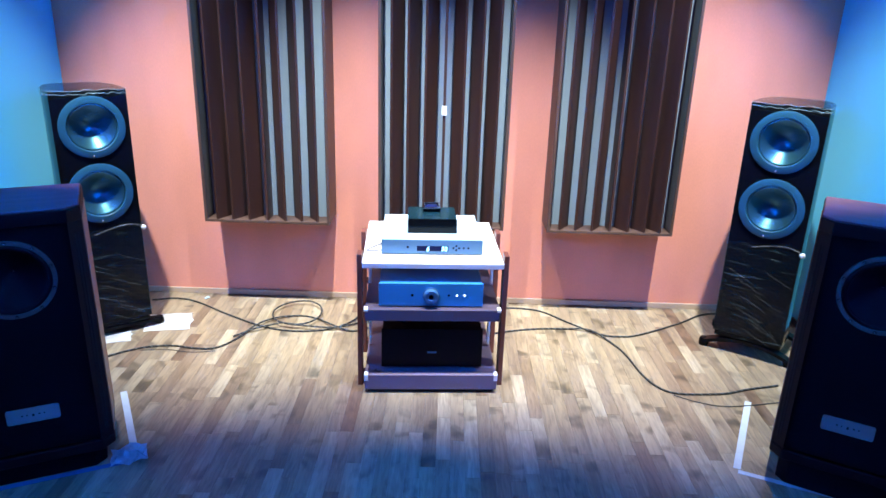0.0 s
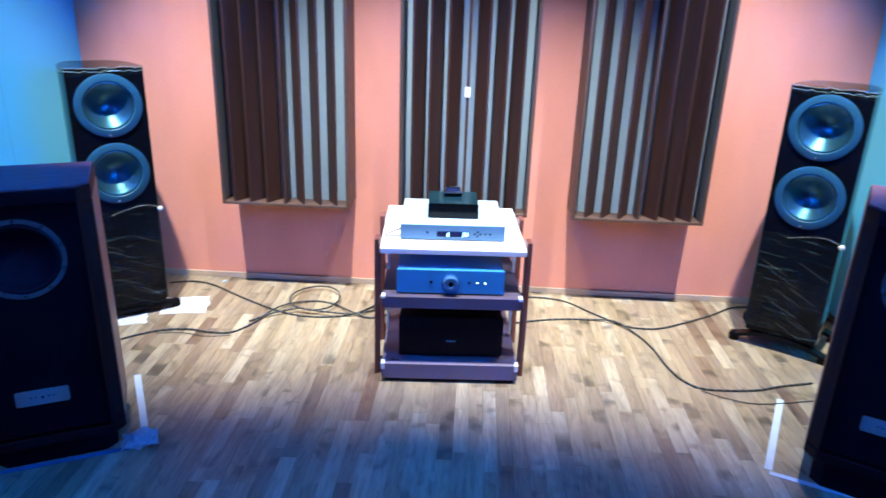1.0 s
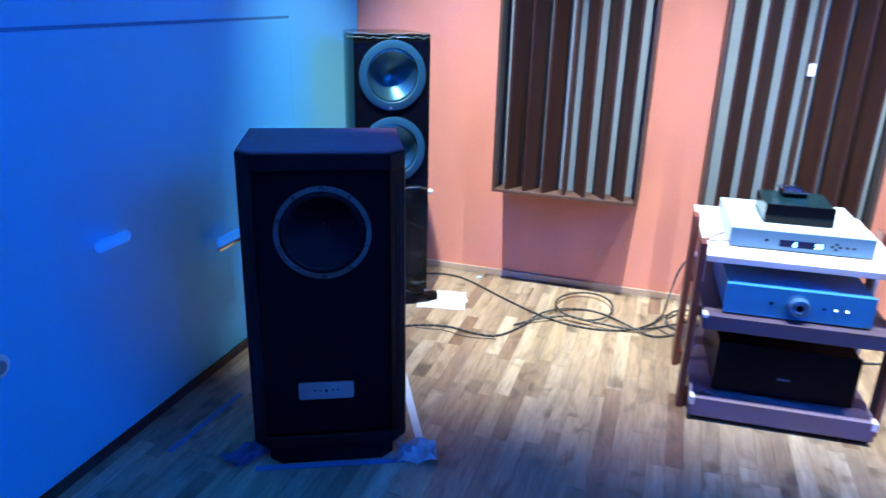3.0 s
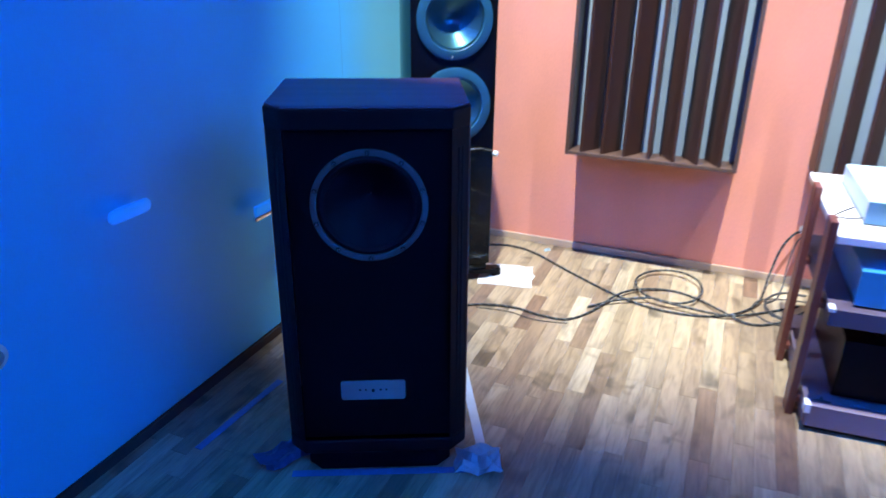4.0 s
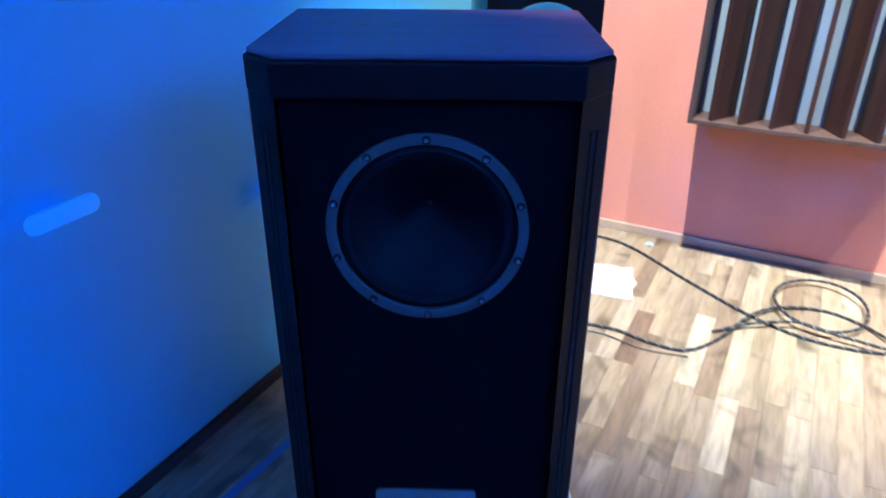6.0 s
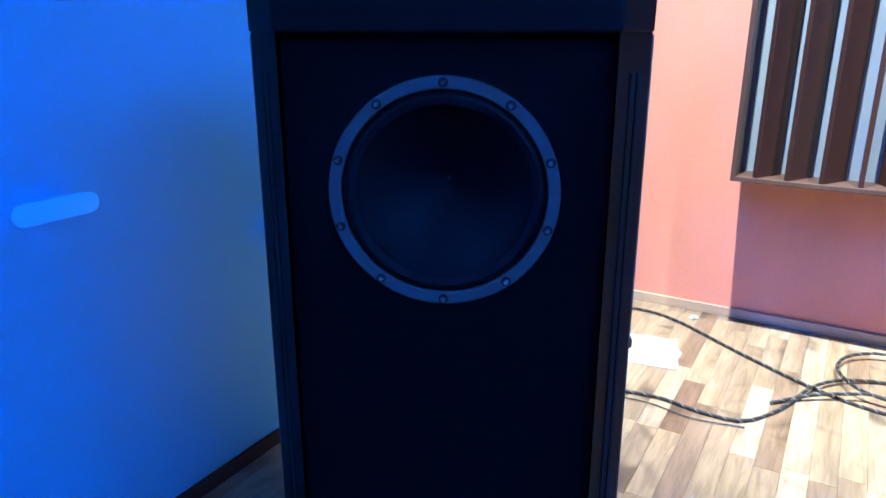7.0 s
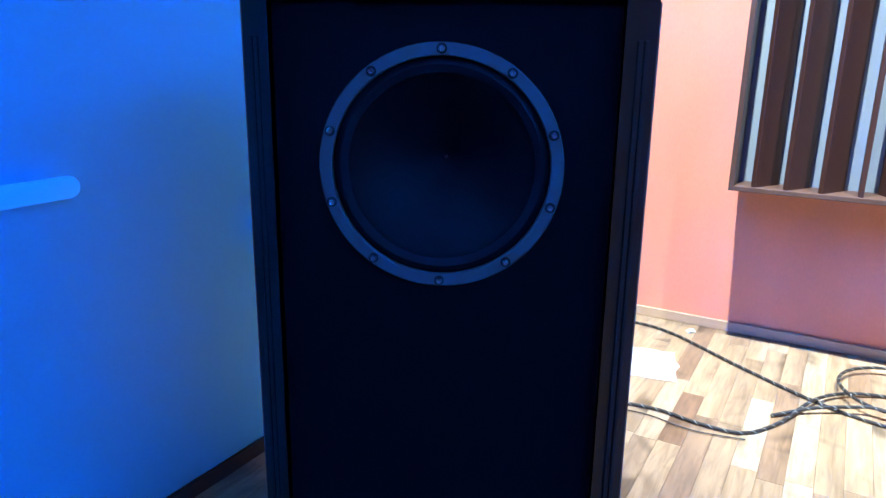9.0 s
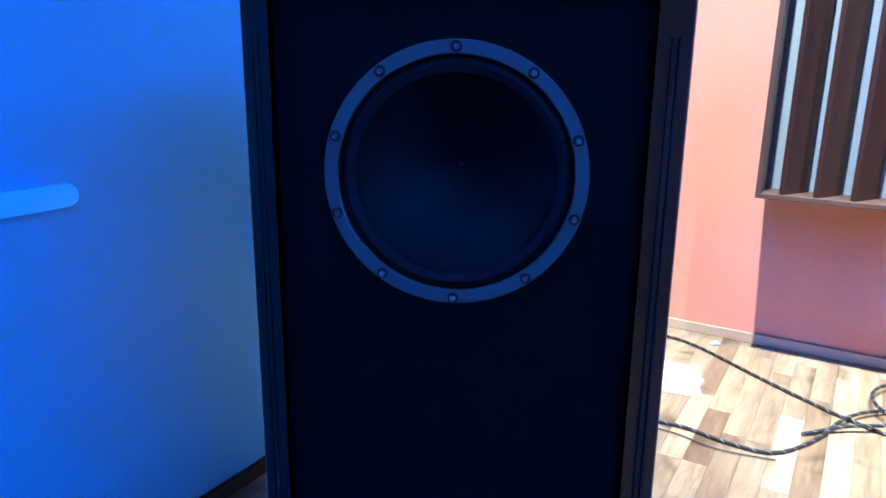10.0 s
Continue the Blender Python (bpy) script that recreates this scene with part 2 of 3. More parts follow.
def box(x0, x1, y0, y1, z0, z1, bevel=0.0, seg=2):
    bm = bmesh.new()
    bmesh.ops.create_cube(bm, size=1, matrix=Matrix.LocRotScale(((x0 + x1) / 2, (y0 + y1) / 2, (z0 + z1) / 2), None, (x1 - x0, y1 - y0, z1 - z0)))
    if bevel:
        bmesh.ops.bevel(bm, geom=bm.edges[:], offset=bevel, segments=seg, affect="EDGES", profile=0.5)
    return bm


def prism(poly, z0, z1, bevel=0.0, skip=()):
    """An upright prism over a plan; skip names sides that stay open."""
    bm = bmesh.new()
    lo = [bm.verts.new((x, y, z0)) for x, y in poly]
    hi = [bm.verts.new((x, y, z1)) for x, y in poly]
    n = len(poly)
    for i in range(n):
        if i not in skip:
            bm.faces.new((lo[i], lo[(i + 1) % n], hi[(i + 1) % n], hi[i]))
    bm.faces.new(hi)
    bm.faces.new(lo[::-1])
    if bevel:
        bmesh.ops.bevel(bm, geom=bm.edges[:], offset=bevel, segments=2, affect="EDGES", profile=0.5)
    return bm


def lathe(profile, seg=64):
    """Turns (radius, depth) round the y axis; depth runs along +y."""
    bm = bmesh.new()
    rings = []
    for r, d in profile:
        if r < 1e-6:
            rings.append([bm.verts.new((0, d, 0))])
        else:
            rings.append([bm.verts.new((r * math.cos(2 * math.pi * i / seg), d, r * math.sin(2 * math.pi * i / seg))) for i in range(seg)])
    for a, b in zip(rings, rings[1:]):
        for i in range(seg):
            j = (i + 1) % seg
            if len(a) == 1:
                bm.faces.new((a[0], b[i], b[j]))
            elif len(b) == 1:
                bm.faces.new((a[i], b[0], a[j]))
            else:
                bm.faces.new((a[i], b[i], b[j], a[j]))
    return bm


def holed(x0, x1, z0, z1, cz, r, bm=None, y=0.0, cx=0.0):
    """A flat board facing -y with a round hole."""
    bm = bm or bmesh.new()
    angles = sorted([2 * math.pi * i / 64 for i in range(64)] + [math.atan2(z - cz, x - cx) % (2 * math.pi) for x in (x0, x1) for z in (z0, z1)])
    pin, pout = [], []
    for a in angles:
        c, s = math.cos(a), math.sin(a)
        k = min(((x1 - cx) / c if c > 1e-9 else (x0 - cx) / c if c < -1e-9 else 1e9), ((z1 - cz) / s if s > 1e-9 else (z0 - cz) / s if s < -1e-9 else 1e9))
        pin.append(bm.verts.new((cx + r * c, y, cz + r * s)))
        pout.append(bm.verts.new((cx + k * c, y, cz + k * s)))
    n = len(angles)
    for i in range(n):
        j = (i + 1) % n
        bm.faces.new((pin[i], pout[i], pout[j], pin[j]))
    return bm


def smooth_path(pts, steps=10):
    out = []
    p = [Vector(q) for q in pts]
    p = [2 * p[0] - p[1]] + p + [2 * p[-1] - p[-2]]
    for i in range(1, len(p) - 2):
        for k in range(steps):
            t = k / steps
            a, b, c, d = p[i - 1], p[i], p[i + 1], p[i + 2]
            out.append(0.5 * (2 * b + (c - a) * t + (2 * a - 5 * b + 4 * c - d) * t * t + (3 * b - a - 3 * c + d) * t ** 3))
    out.append(p[-2])
    return out


def tube(pts, r, seg=8):
    path = smooth_path(pts)
    bm = bmesh.new()
    uv = bm.loops.layers.uv.new("UVMap")
    rings, length, run = [], [], 0.0
    for i, p in enumerate(path):
        t = (path[min(i + 1, len(path) - 1)] - path[max(i - 1, 0)]).normalized()
        side = t.cross(Vector((0, 0, 1)))
        side = side.normalized() if side.length > 1e-4 else Vector((1, 0, 0))
        up = side.cross(t).normalized()
        rings.append([bm.verts.new(p + r * (math.cos(2 * math.pi * k / seg) * side + math.sin(2 * math.pi * k / seg) * up)) for k in range(seg)])
        if i:
            run += (p - path[i - 1]).length
        length.append(run)
    for i in range(len(rings) - 1):
        for k in range(seg):
            j = (k + 1) % seg
            f = bm.faces.new((rings[i][k], rings[i][j], rings[i + 1][j], rings[i + 1][k]))
            for lp, (u, v) in zip(f.loops, ((k, i), (k + 1, i), (k + 1, i + 1), (k, i + 1))):
                lp[uv].uv = (u / seg, length[v])
    bm.faces.new(rings[0][::-1])
    bm.faces.new(rings[-1])
    return bm


def structure(name, bm, material, label, category, smooth=False):
    ob = new(name, finish(name, bm, material, smooth))
    return tagged(ob, label, category, kind="structure")


# ---- room shell ----
YB = -2.4
structure("wall_north", box(-2.3, 2.3, WALL_Y, WALL_Y + 0.15, 0, CEIL), M_PINK, "coral pink plastered wall behind the acoustic panels", "wall")
structure("wall_south", box(-2.6, 2.6, YB - 0.15, YB, 0, CEIL), M_DARKWALL, "plain unseen wall behind the walk, dark to cut bounced light", "wall")
LW0, LW1 = (-1.968, WALL_Y - 0.002), (-1.968, YB)
RW0, RW1 = (1.945, WALL_Y - 0.002), (1.945, YB)


def wall_x(y):
    return LW0[0] + (LW1[0] - LW0[0]) * (LW0[1] - y) / (LW0[1] - LW1[1])


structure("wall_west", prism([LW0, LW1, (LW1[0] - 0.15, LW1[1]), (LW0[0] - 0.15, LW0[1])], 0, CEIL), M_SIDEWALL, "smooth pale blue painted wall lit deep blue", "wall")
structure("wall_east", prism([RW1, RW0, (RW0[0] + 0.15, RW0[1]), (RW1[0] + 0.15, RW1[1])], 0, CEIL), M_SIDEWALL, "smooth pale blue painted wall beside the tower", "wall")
structure("ceiling", box(-2.5, 2.5, YB - 0.1, WALL_Y + 0.1, CEIL, CEIL + 0.12), M_CEIL, "plain unseen matt ceiling, grey to cut bounced light", "ceiling")
structure("baseboard_north", box(-1.964, 1.941, WALL_Y - 0.012, WALL_Y - 0.001, 0.0, 0.032, 0.002), M_BASE, "thin pale wooden baseboard under the coral wall", "baseboard")
for nm, a, b, s in (("baseboard_west", LW0, LW1, 1), ("baseboard_east", RW0, RW1, -1)):
    structure(nm, prism([(a[0] + s * 0.001, a[1] - 0.015), (b[0] + s * 0.001, b[1]), (b[0] + s * 0.012, b[1]), (a[0] + s * 0.012, a[1] - 0.015)], 0, 0.03), M_DARKTRIM, "low dark baseboard along the side wall", "baseboard")

# flush door leaf in the side wall, with a shadow gap over it
WEST = math.degrees(math.atan2(LW0[0] - LW1[0], LW0[1] - LW1[1]))
door = thing("door_1", pose(wall_x(2.962), 2.962, 0, 0, 0, -WEST), "low flush pale blue door set in the side wall", "door")
tagged(door, kind="structure")
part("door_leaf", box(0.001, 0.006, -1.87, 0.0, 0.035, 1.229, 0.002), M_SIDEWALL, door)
part("door_head_gap", box(0.001, 0.004, -1.88, 0.003, 1.230, 1.240), M_GAP, door)
part("door_side_gap", box(0.001, 0.004, 0.0005, 0.003, 0.035, 1.230), M_GAP, door)
handle = part("door_handle", box(0.045, 0.062, -0.645, -0.50, 0.470, 0.487, 0.007, 3), M_CHROME, door, "bright polished lever handle", smooth=True)
# glowing strip added for the blue light along the handle's upper edge
part("handle_cover", box(0.046, 0.060, -0.638, -0.50, 0.4875, 0.519, 0.006, 3), M_BLUE_GLOW, handle, "upper edge that glows in place of blue light on it", smooth=True)
part("handle_neck", box(0.0065, 0.046, -0.525, -0.505, 0.472, 0.486, 0.004), M_BRACKET, handle)

# soft blue patch of light, built as a glowing pill on an added bracket
pill = thing("wall_light", pose(wall_x(1.878), 1.878, 0.655, 0, 0, -WEST), "small pill-shaped glow standing in for a blue patch of light", "wall light")
caps = [(sx * 0.050 + 0.017 * math.sin(radians(a)) * sx, -0.017 * math.cos(radians(a)) * sx) for sx in (1, -1) for a in range(0, 181, 20)]
part("lens", prism(caps, 0.030, 0.040, 0.004), M_BLUE_GLOW, pill, "glowing blue pill shape", pose(0, 0, 0, 90, 0, 90), True)
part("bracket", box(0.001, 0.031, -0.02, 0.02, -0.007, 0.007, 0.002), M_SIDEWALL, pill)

socket = thing("wall_socket", pose(wall_x(1.487), 1.487, 0.453, 0, 0, -WEST), "small round white wall socket on the side wall", "wall socket")
part("cover", lathe([(0.0, -0.001), (0.030, -0.001), (0.032, -0.004), (0.031, -0.010), (0.026, -0.013), (0.0, -0.013)], 32), M_BRACKET, socket, m=pose(0, 0, 0, 0, 0, 90), smooth=True)
part("insert", lathe([(0.018, -0.0132), (0.018, -0.016), (0.014, -0.017), (0.0, -0.015)], 24), M_PLATE, socket, m=pose(0, 0, 0, 0, 0, 90), smooth=True)


# ---- acoustic diffuser panels ----
def diffuser(x, label, sticker=False):
    ob = thing("acoustic_panel", pose(x, 0, 0), label, "acoustic panel", "acoustic panels on the wall")
    W, Y0, Y1, Z0, Z1, T = 0.322, 3.395, WALL_Y - 0.002, 0.494, 2.30, 0.014
    part("back_board", box(-W + T, W - T, Y0 + 0.105, Y0 + 0.125, Z0 + T, Z1 - T), M_BACK, ob, "pale grey backing")
    for s in (-1, 1):
        part("side_frame", box(min(s * W, s * (W - T)), max(s * W, s * (W - T)), Y0, Y1, Z0, Z1, 0.0015), M_FRAME, ob)
    part("bottom_frame", box(-W + T, W - T, Y0, Y1, Z0, Z0 + T, 0.0015), M_FRAME, ob)
    part("top_frame", box(-W + T, W - T, Y0, Y1, Z1 - T, Z1, 0.0015), M_FRAME, ob)
    for i, off in enumerate((-0.260, -0.179, -0.094, 0.0, 0.094, 0.179, 0.260)):
        turn = 0 if i == 3 else (-31 if i < 3 else 31)
        bm = box(-0.0065, 0.0065, 0.0, 0.098, Z0 + T, Z1 - T, 0.001, 1)
        part("blade", bm, M_BLADE, ob, m=pose(off, Y0 + 0.006, 0, 0, 0, turn))
    if sticker:
        part("sticker", box(-0.012, 0.012, Y0 - 0.002, Y0 + 0.004, 1.075, 1.12, 0.001), M_PAPER, ob, "small white paper sticker")
    return ob


diffuser(-0.890, "tall walnut diffuser panel with slanted vertical blades")
diffuser(0.004, "tall walnut diffuser panel with a white sticker", True)
diffuser(0.872, "tall walnut diffuser panel with slanted vertical blades")


# ---- front floor speakers ----
def spread(ob, half, top):
    """The cabinet spreads a little towards the floor."""
    for v in ob.data.vertices:
        p = ob.matrix_basis @ v.co
        v.co.x += 0.006 * max(0.0, top - p.z) / 0.9 * p.x / half


def front_speaker(m, lift, label):
    sp = thing("floor_speaker", m, label, "speaker", "wide walnut floor speakers")
    W, D, BW, CH = 0.2155, 0.325, 0.175, 0.040
    H0, H1, TOP = 0.125 + lift, 0.909 + lift, 0.959 + lift
    plan = [(-BW, 0.0), (BW, 0.0), (W - 0.001, CH), (W - 0.001, D), (-W + 0.001, D), (-W + 0.001, CH)]
    body = part("body", prism(plan, H0, H1, skip=(0,)), M_CAB, sp)
    CX, CZ, R = -0.002, 0.738 + lift, 0.128
    bm = holed(-BW, BW, H0, H1, CZ, 0.112, y=0.015, cx=CX)
    for v in bm.verts:
        if ((v.co.x - CX) ** 2 + (v.co.z - CZ) ** 2) > 0.0127:
            v.co.x += 0.006 * (TOP - v.co.z) / 0.9 * v.co.x / W
    part("baffle", bm, M_BAFFLE, sp, "black front baffle")
    cap = [(-BW - 0.002, -0.004), (BW + 0.002, -0.004), (W + 0.001, 0.037), (W + 0.001, D + 0.004), (-W - 0.001, D + 0.004), (-W - 0.001, 0.037)]
    part("top_cap", prism(cap, H1, TOP - 0.0075, 0.003), M_CAB, sp)
    part("top_board", prism([(x * 0.985, y + 0.004 if y < 0.1 else y - 0.004) for x, y in cap], TOP - 0.0074, TOP, 0.004), M_CAPTOP, sp, "dark walnut top with a chamfered front, coloured as if lit purple")
    part("base_cap", prism(cap, H0 - 0.04, H0, 0.006), M_CAB, sp)
    part("plinth", prism([(x * 0.84, 0.04 + y * 0.82) for x, y in plan], 0.0, H0 - 0.04, 0.003), M_BAFFLE, sp, "recessed black plinth")
    for s in (-1, 1):
        part("side_panel", box(min(s * (W - 0.001), s * (W + 0.002)), max(s * (W - 0.001), s * (W + 0.002)), CH + 0.004, D - 0.002, H0 + 0.002, H1 - 0.002, 0.001), M_SIDE, sp, "walnut veneer side in a lit tone")
        ang = math.degrees(math.atan2(CH, W - 0.001 - BW)) * s
        for k in (0.45, 0.66):
            px, py = s * (BW + k * (W - 0.001 - BW)), k * CH
            part("port_slot", box(-0.004, 0.004, -0.0012, 0.004, 0.155 + lift, 0.868 + lift, 0.0011, 2), M_SLOT, sp, m=pose(px, py, 0, 0, 0, ang))
    drv = part("driver", lathe([(0.1146, 0.004), (0.112, -0.001), (0.106, -0.004), (0.098, -0.001), (0.094, 0.008), (0.06, 0.04), (0.03, 0.066), (0.010, 0.087), (0.0, 0.0895)]), M_CONE, sp, "deep black paper cone", pose(CX, 0.015, CZ), True)
    part("ring", lathe([(0.1145, 0.006), (0.1145, -0.006), (0.1155, -0.007), (0.127, -0.007), (R, -0.006), (R, 0.001)]), M_RING, drv, "grey metal clamping ring", smooth=True)
    part("throat_tip", lathe([(0.0022, 0.09), (0.0018, 0.084), (0.0, 0.083)], 16), M_RING, drv, smooth=True)
    for i in range(10):
        a = radians(90 - 36 * i)
        part("washer", lathe([(0.0054, 0.0), (0.0054, -0.0008), (0.003, -0.0008)], 14), M_SLOT, drv, m=Matrix.Translation((0.1213 * math.cos(a), -0.007, 0.1213 * math.sin(a))), smooth=True)
        bolt = lathe([(0.0040, 0.0), (0.0036, -0.0022), (0.0028, -0.0038), (0.0017, -0.0038), (0.0013, -0.0012), (0.0, -0.0012)], 12)
        part("bolt", bolt, M_BOLT, drv, m=Matrix.Translation((0.1213 * math.cos(a), -0.0078, 0.1213 * math.sin(a))), smooth=True)
    pw, ph = 0.078, 0.027
    pl = [(-pw, -ph + 0.006), (-pw + 0.004, -ph), (pw - 0.004, -ph), (pw, -ph + 0.006), (pw, ph - 0.006), (pw - 0.004, ph), (-pw + 0.004, ph), (-pw, ph - 0.006)]
    plate = part("name_plate", prism(pl, -0.002, 0.002, 0.0006), M_PLATE, sp, "brushed metal plate with tiny dark marks", pose(-0.008, 0.012, 0.264 + lift, 90, 0, 0))
    for i, (dx, w) in enumerate(((-0.032, 0.005), (-0.018, 0.004), (0.0, 0.007), (0.018, 0.005), (0.032, 0.004))):
        part("plate_mark", box(dx - w / 2, dx + w / 2, -0.005 if i == 2 else -0.001, 0.004, 0.0019, 0.0026), M_INK, plate)
    for o in sp.children:
        if o.name.split(".")[0] in ("body", "base_cap", "plinth", "side_panel"):
            spread(o, W, TOP)
        elif o.name.startswith("port_slot"):
            k = 0.006 / 0.9 * o.location.x / W
            o.matrix_basis = Matrix.Translation((k * TOP, 0, 0)) @ Matrix.Rotation(-math.atan(k), 4, "Y") @ o.matrix_basis
    return sp


front_speaker(pose(-1.297, 1.937, 0, 0, 0, 26), 0.0, "wide dark walnut floor speaker inside a tape outline")
front_speaker(pose(1.388, 1.965, 0, 0, 0, -29), 0.032, "wide dark walnut floor speaker near the pale side wall")


# ---- rear tower speakers ----
def tower(m, lift, label):
    sp = thing("tower_speaker", m, label, "speaker", "black tower speakers")
    W, H0, H1 = 0.158, 0.115 + lift, 1.225 + lift
    side = [(0.158, 0.0), (0.163, 0.05), (0.164, 0.11), (0.158, 0.18), (0.144, 0.25), (0.12, 0.31), (0.085, 0.345)]
    plan = [(-x, y) for x, y in side][::-1]
    plan = [(-0.158, 0.0), (0.158, 0.0)] + side[1:] + plan[:-1]
    part("body", prism(plan, H0, H1, skip=(0,)), M_PIANO, sp, smooth=True)
    Z1, Z2, R = 1.064 + lift, 0.761 + lift, 0.1385
    bm = holed(-W, W, 0.913 + lift, H1, Z1, 0.105)
    holed(-W, W, 0.60 + lift, 0.913 + lift, Z2, 0.105, bm)
    vs = [bm.verts.new(p) for p in ((-W, 0, H0), (W, 0, H0), (W, 0, 0.60 + lift), (-W, 0, 0.60 + lift))]
    bm.faces.new(vs)
    part("baffle", bm, M_PIANO, sp, "glossy black front")
    for z in (Z1, Z2):
        d = part("woofer", lathe([(0.106, 0.008), (0.103, -0.001), (0.099, -0.002), (0.094, 0.001), (0.090, 0.005), (0.086, 0.008), (0.066, 0.026), (0.046, 0.042), (0.028, 0.052), (0.012, 0.058), (0.0, 0.059)]), M_WCONE, sp, "dark glossy cone", pose(0, 0, z), True)
        part("ring", lathe([(0.104, 0.004), (0.105, -0.006), (0.108, -0.009), (0.131, -0.009), (R, -0.006), (R, 0.001)]), M_WRING, d, "satin blue-grey trim ring", smooth=True)
        part("glint_stud", lathe([(0.005, 0.0), (0.004, -0.003), (0.0, -0.004)], 12), M_BOLT, d, m=Matrix.Translation((-0.01, -0.009, -0.128)), smooth=True)
    part("plinth", prism([(x * 0.96, 0.012 + y * 0.95) for x, y in plan], H0 - 0.03, H0, 0.004), M_BLACKBOX, sp)
    # arched outriggers with feet
    for y in (0.03, 0.30):
        bm = bmesh.new()
        n = 14
        rows = []
        for i in range(n + 1):
            x = -0.2 + 0.4 * i / n
            top = 0.035 + (0.055 + lift) * (1 - (x / 0.2) ** 2)
            rows.append([bm.verts.new((x, yy, z)) for yy, z in ((y - 0.025, top - 0.018), (y + 0.025, top - 0.018), (y + 0.025, top), (y - 0.025, top))])
        for a, b in zip(rows, rows[1:]):
            for k in range(4):
                bm.faces.new((a[k], a[(k + 1) % 4], b[(k + 1) % 4], b[k]))
        bm.faces.new(rows[0]), bm.faces.new(rows[-1])
        leg = part("outrigger", bm, M_BLACKBOX, sp, "black arched stand bar")
        for s in (-1, 1):
            ft = lathe([(0.0, -0.04), (0.022, -0.04), (0.024, -0.03), (0.024, -0.012), (0.019, 0.0), (0.0, 0.0)], 20)
            part("foot", ft, M_BLACKBOX, leg, m=pose(s * 0.197, y, 0.04, 90, 0, 0), smooth=True)
    # stretch film round the lower half and over the top
    def shell(z0, z1, grow, wob, rows_n, closed_top):
        rng = random.Random(int(z0 * 100))
        c = Vector((0, 0.15, 0))
        dense = []
        for i in range(len(plan)):
            a, b = Vector((*plan[i], 0)), Vector((*plan[(i + 1) % len(plan)], 0))
            k = 8 if i == 0 else 2
            dense += [a.lerp(b, j / k) for j in range(k)]
        bm = bmesh.new()
        grid = []
        for r in range(rows_n + 1):
            z = z0 + (z1 - z0) * r / rows_n
            row = []
            for p in dense:
                q = (p - c).normalized() * (grow + rng.random() * wob) + p
                zz = z + (rng.random() - 0.5) * wob * 2
                row.append(bm.verts.new((q.x, q.y, zz)))
            grid.append(row)
        n = len(dense)
        for a, b in zip(grid, grid[1:]):
            for i in range(n):
                bm.faces.new((a[i], a[(i + 1) % n], b[(i + 1) % n], b[i]))
        if closed_top:
            top = bm.verts.new((0, 0.15, z1 + 0.006))
            for i in range(n):
                bm.faces.new((grid[-1][i], grid[-1][(i + 1) % n], top))
        return bm
    part("stretch_wrap", shell(H0 - 0.015, 0.585 + lift, 0.004, 0.006, 9, False), M_FILM, sp, "clear creased stretch film")
    part("top_wrap", shell(H1 - 0.03, H1 + 0.008, 0.003, 0.006, 2, True), M_FILM, sp, "clear creased film over the top")
    rng = random.Random(21)
    for z, y0 in ((H1 + 0.003, -0.004), (H1 - 0.013, -0.006)):
        edge = [(x / 10 * 0.158, y0 + rng.uniform(-0.003, 0.001), z + rng.uniform(-0.006, 0.004)) for x in range(-10, 11)]
        edge = [(-0.166, 0.09, z), (-0.163, 0.03, z)] + edge + [(0.163, 0.03, z), (0.166, 0.09, z)]
        part("film_fold", tube(edge, 0.0015, 5), M_FILM_EDGE, sp, "crinkled film fold with its glint in pale cyan")
    for k in range(9):
        z = H0 + 0.035 + 0.040 * k + rng.uniform(-0.02, 0.02)
        x = rng.uniform(-0.14, 0.03)
        crease = [(x + 0.03 * j, -0.009, z - 0.014 * j + rng.uniform(-0.003, 0.003)) for j in range(5)]
        part("film_crease", tube(crease, 0.0008, 5), M_FILM_TOP, sp)
    tail = [(0.155, -0.006, 0.585 + lift), (0.10, -0.012, 0.60 + lift), (0.03, -0.012, 0.592 + lift), (-0.05, -0.01, 0.57 + lift)]
    part("film_edge", tube(tail, 0.003, 6), M_FILM_TOP, sp)
    part("film_knot", lathe([(0.0, -0.012), (0.009, -0.008), (0.013, 0.0), (0.008, 0.01), (0.0, 0.014)], 9), M_BRACKET, sp, m=pose(0.165, -0.01, 0.575 + lift, 20, 30, 10))
    return sp


tower(pose(-1.558, 3.056, 0, 0, 0, 38), -0.042, "glossy black tower speaker half wrapped in stretch film")
tower(pose(1.503, 3.04, 0, 0, 0, -33), -0.008, "glossy black tower speaker wrapped in creased stretch film")


# ---- equipment rack ----
RACK = pose(-0.011, 2.611, 0, 0, 0, 3.6)
rack = thing("equipment_rack", RACK, "three-tier rack with white top and mahogany posts", "rack")
part("top_shelf", prism([(-0.291, 0.052), (0.291, 0.052), (0.295, 0.056), (0.295, 0.65), (-0.295, 0.65), (-0.295, 0.056)], 0.551, 0.573, 0.002), M_SHELF, rack, "white laminate top shelf")
part("middle_shelf", box(-0.281, 0.281, 0.0, 0.56, 0.338, 0.388, 0.002), M_SHELF_SHADED, rack, "grey lilac laminate shelf in a shaded tone")
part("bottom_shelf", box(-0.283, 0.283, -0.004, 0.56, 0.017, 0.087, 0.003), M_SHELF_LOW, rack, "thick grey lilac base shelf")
part("kick_board", box(-0.27, 0.27, 0.012, 0.52, 0.0, 0.017), M_SLOT, rack)
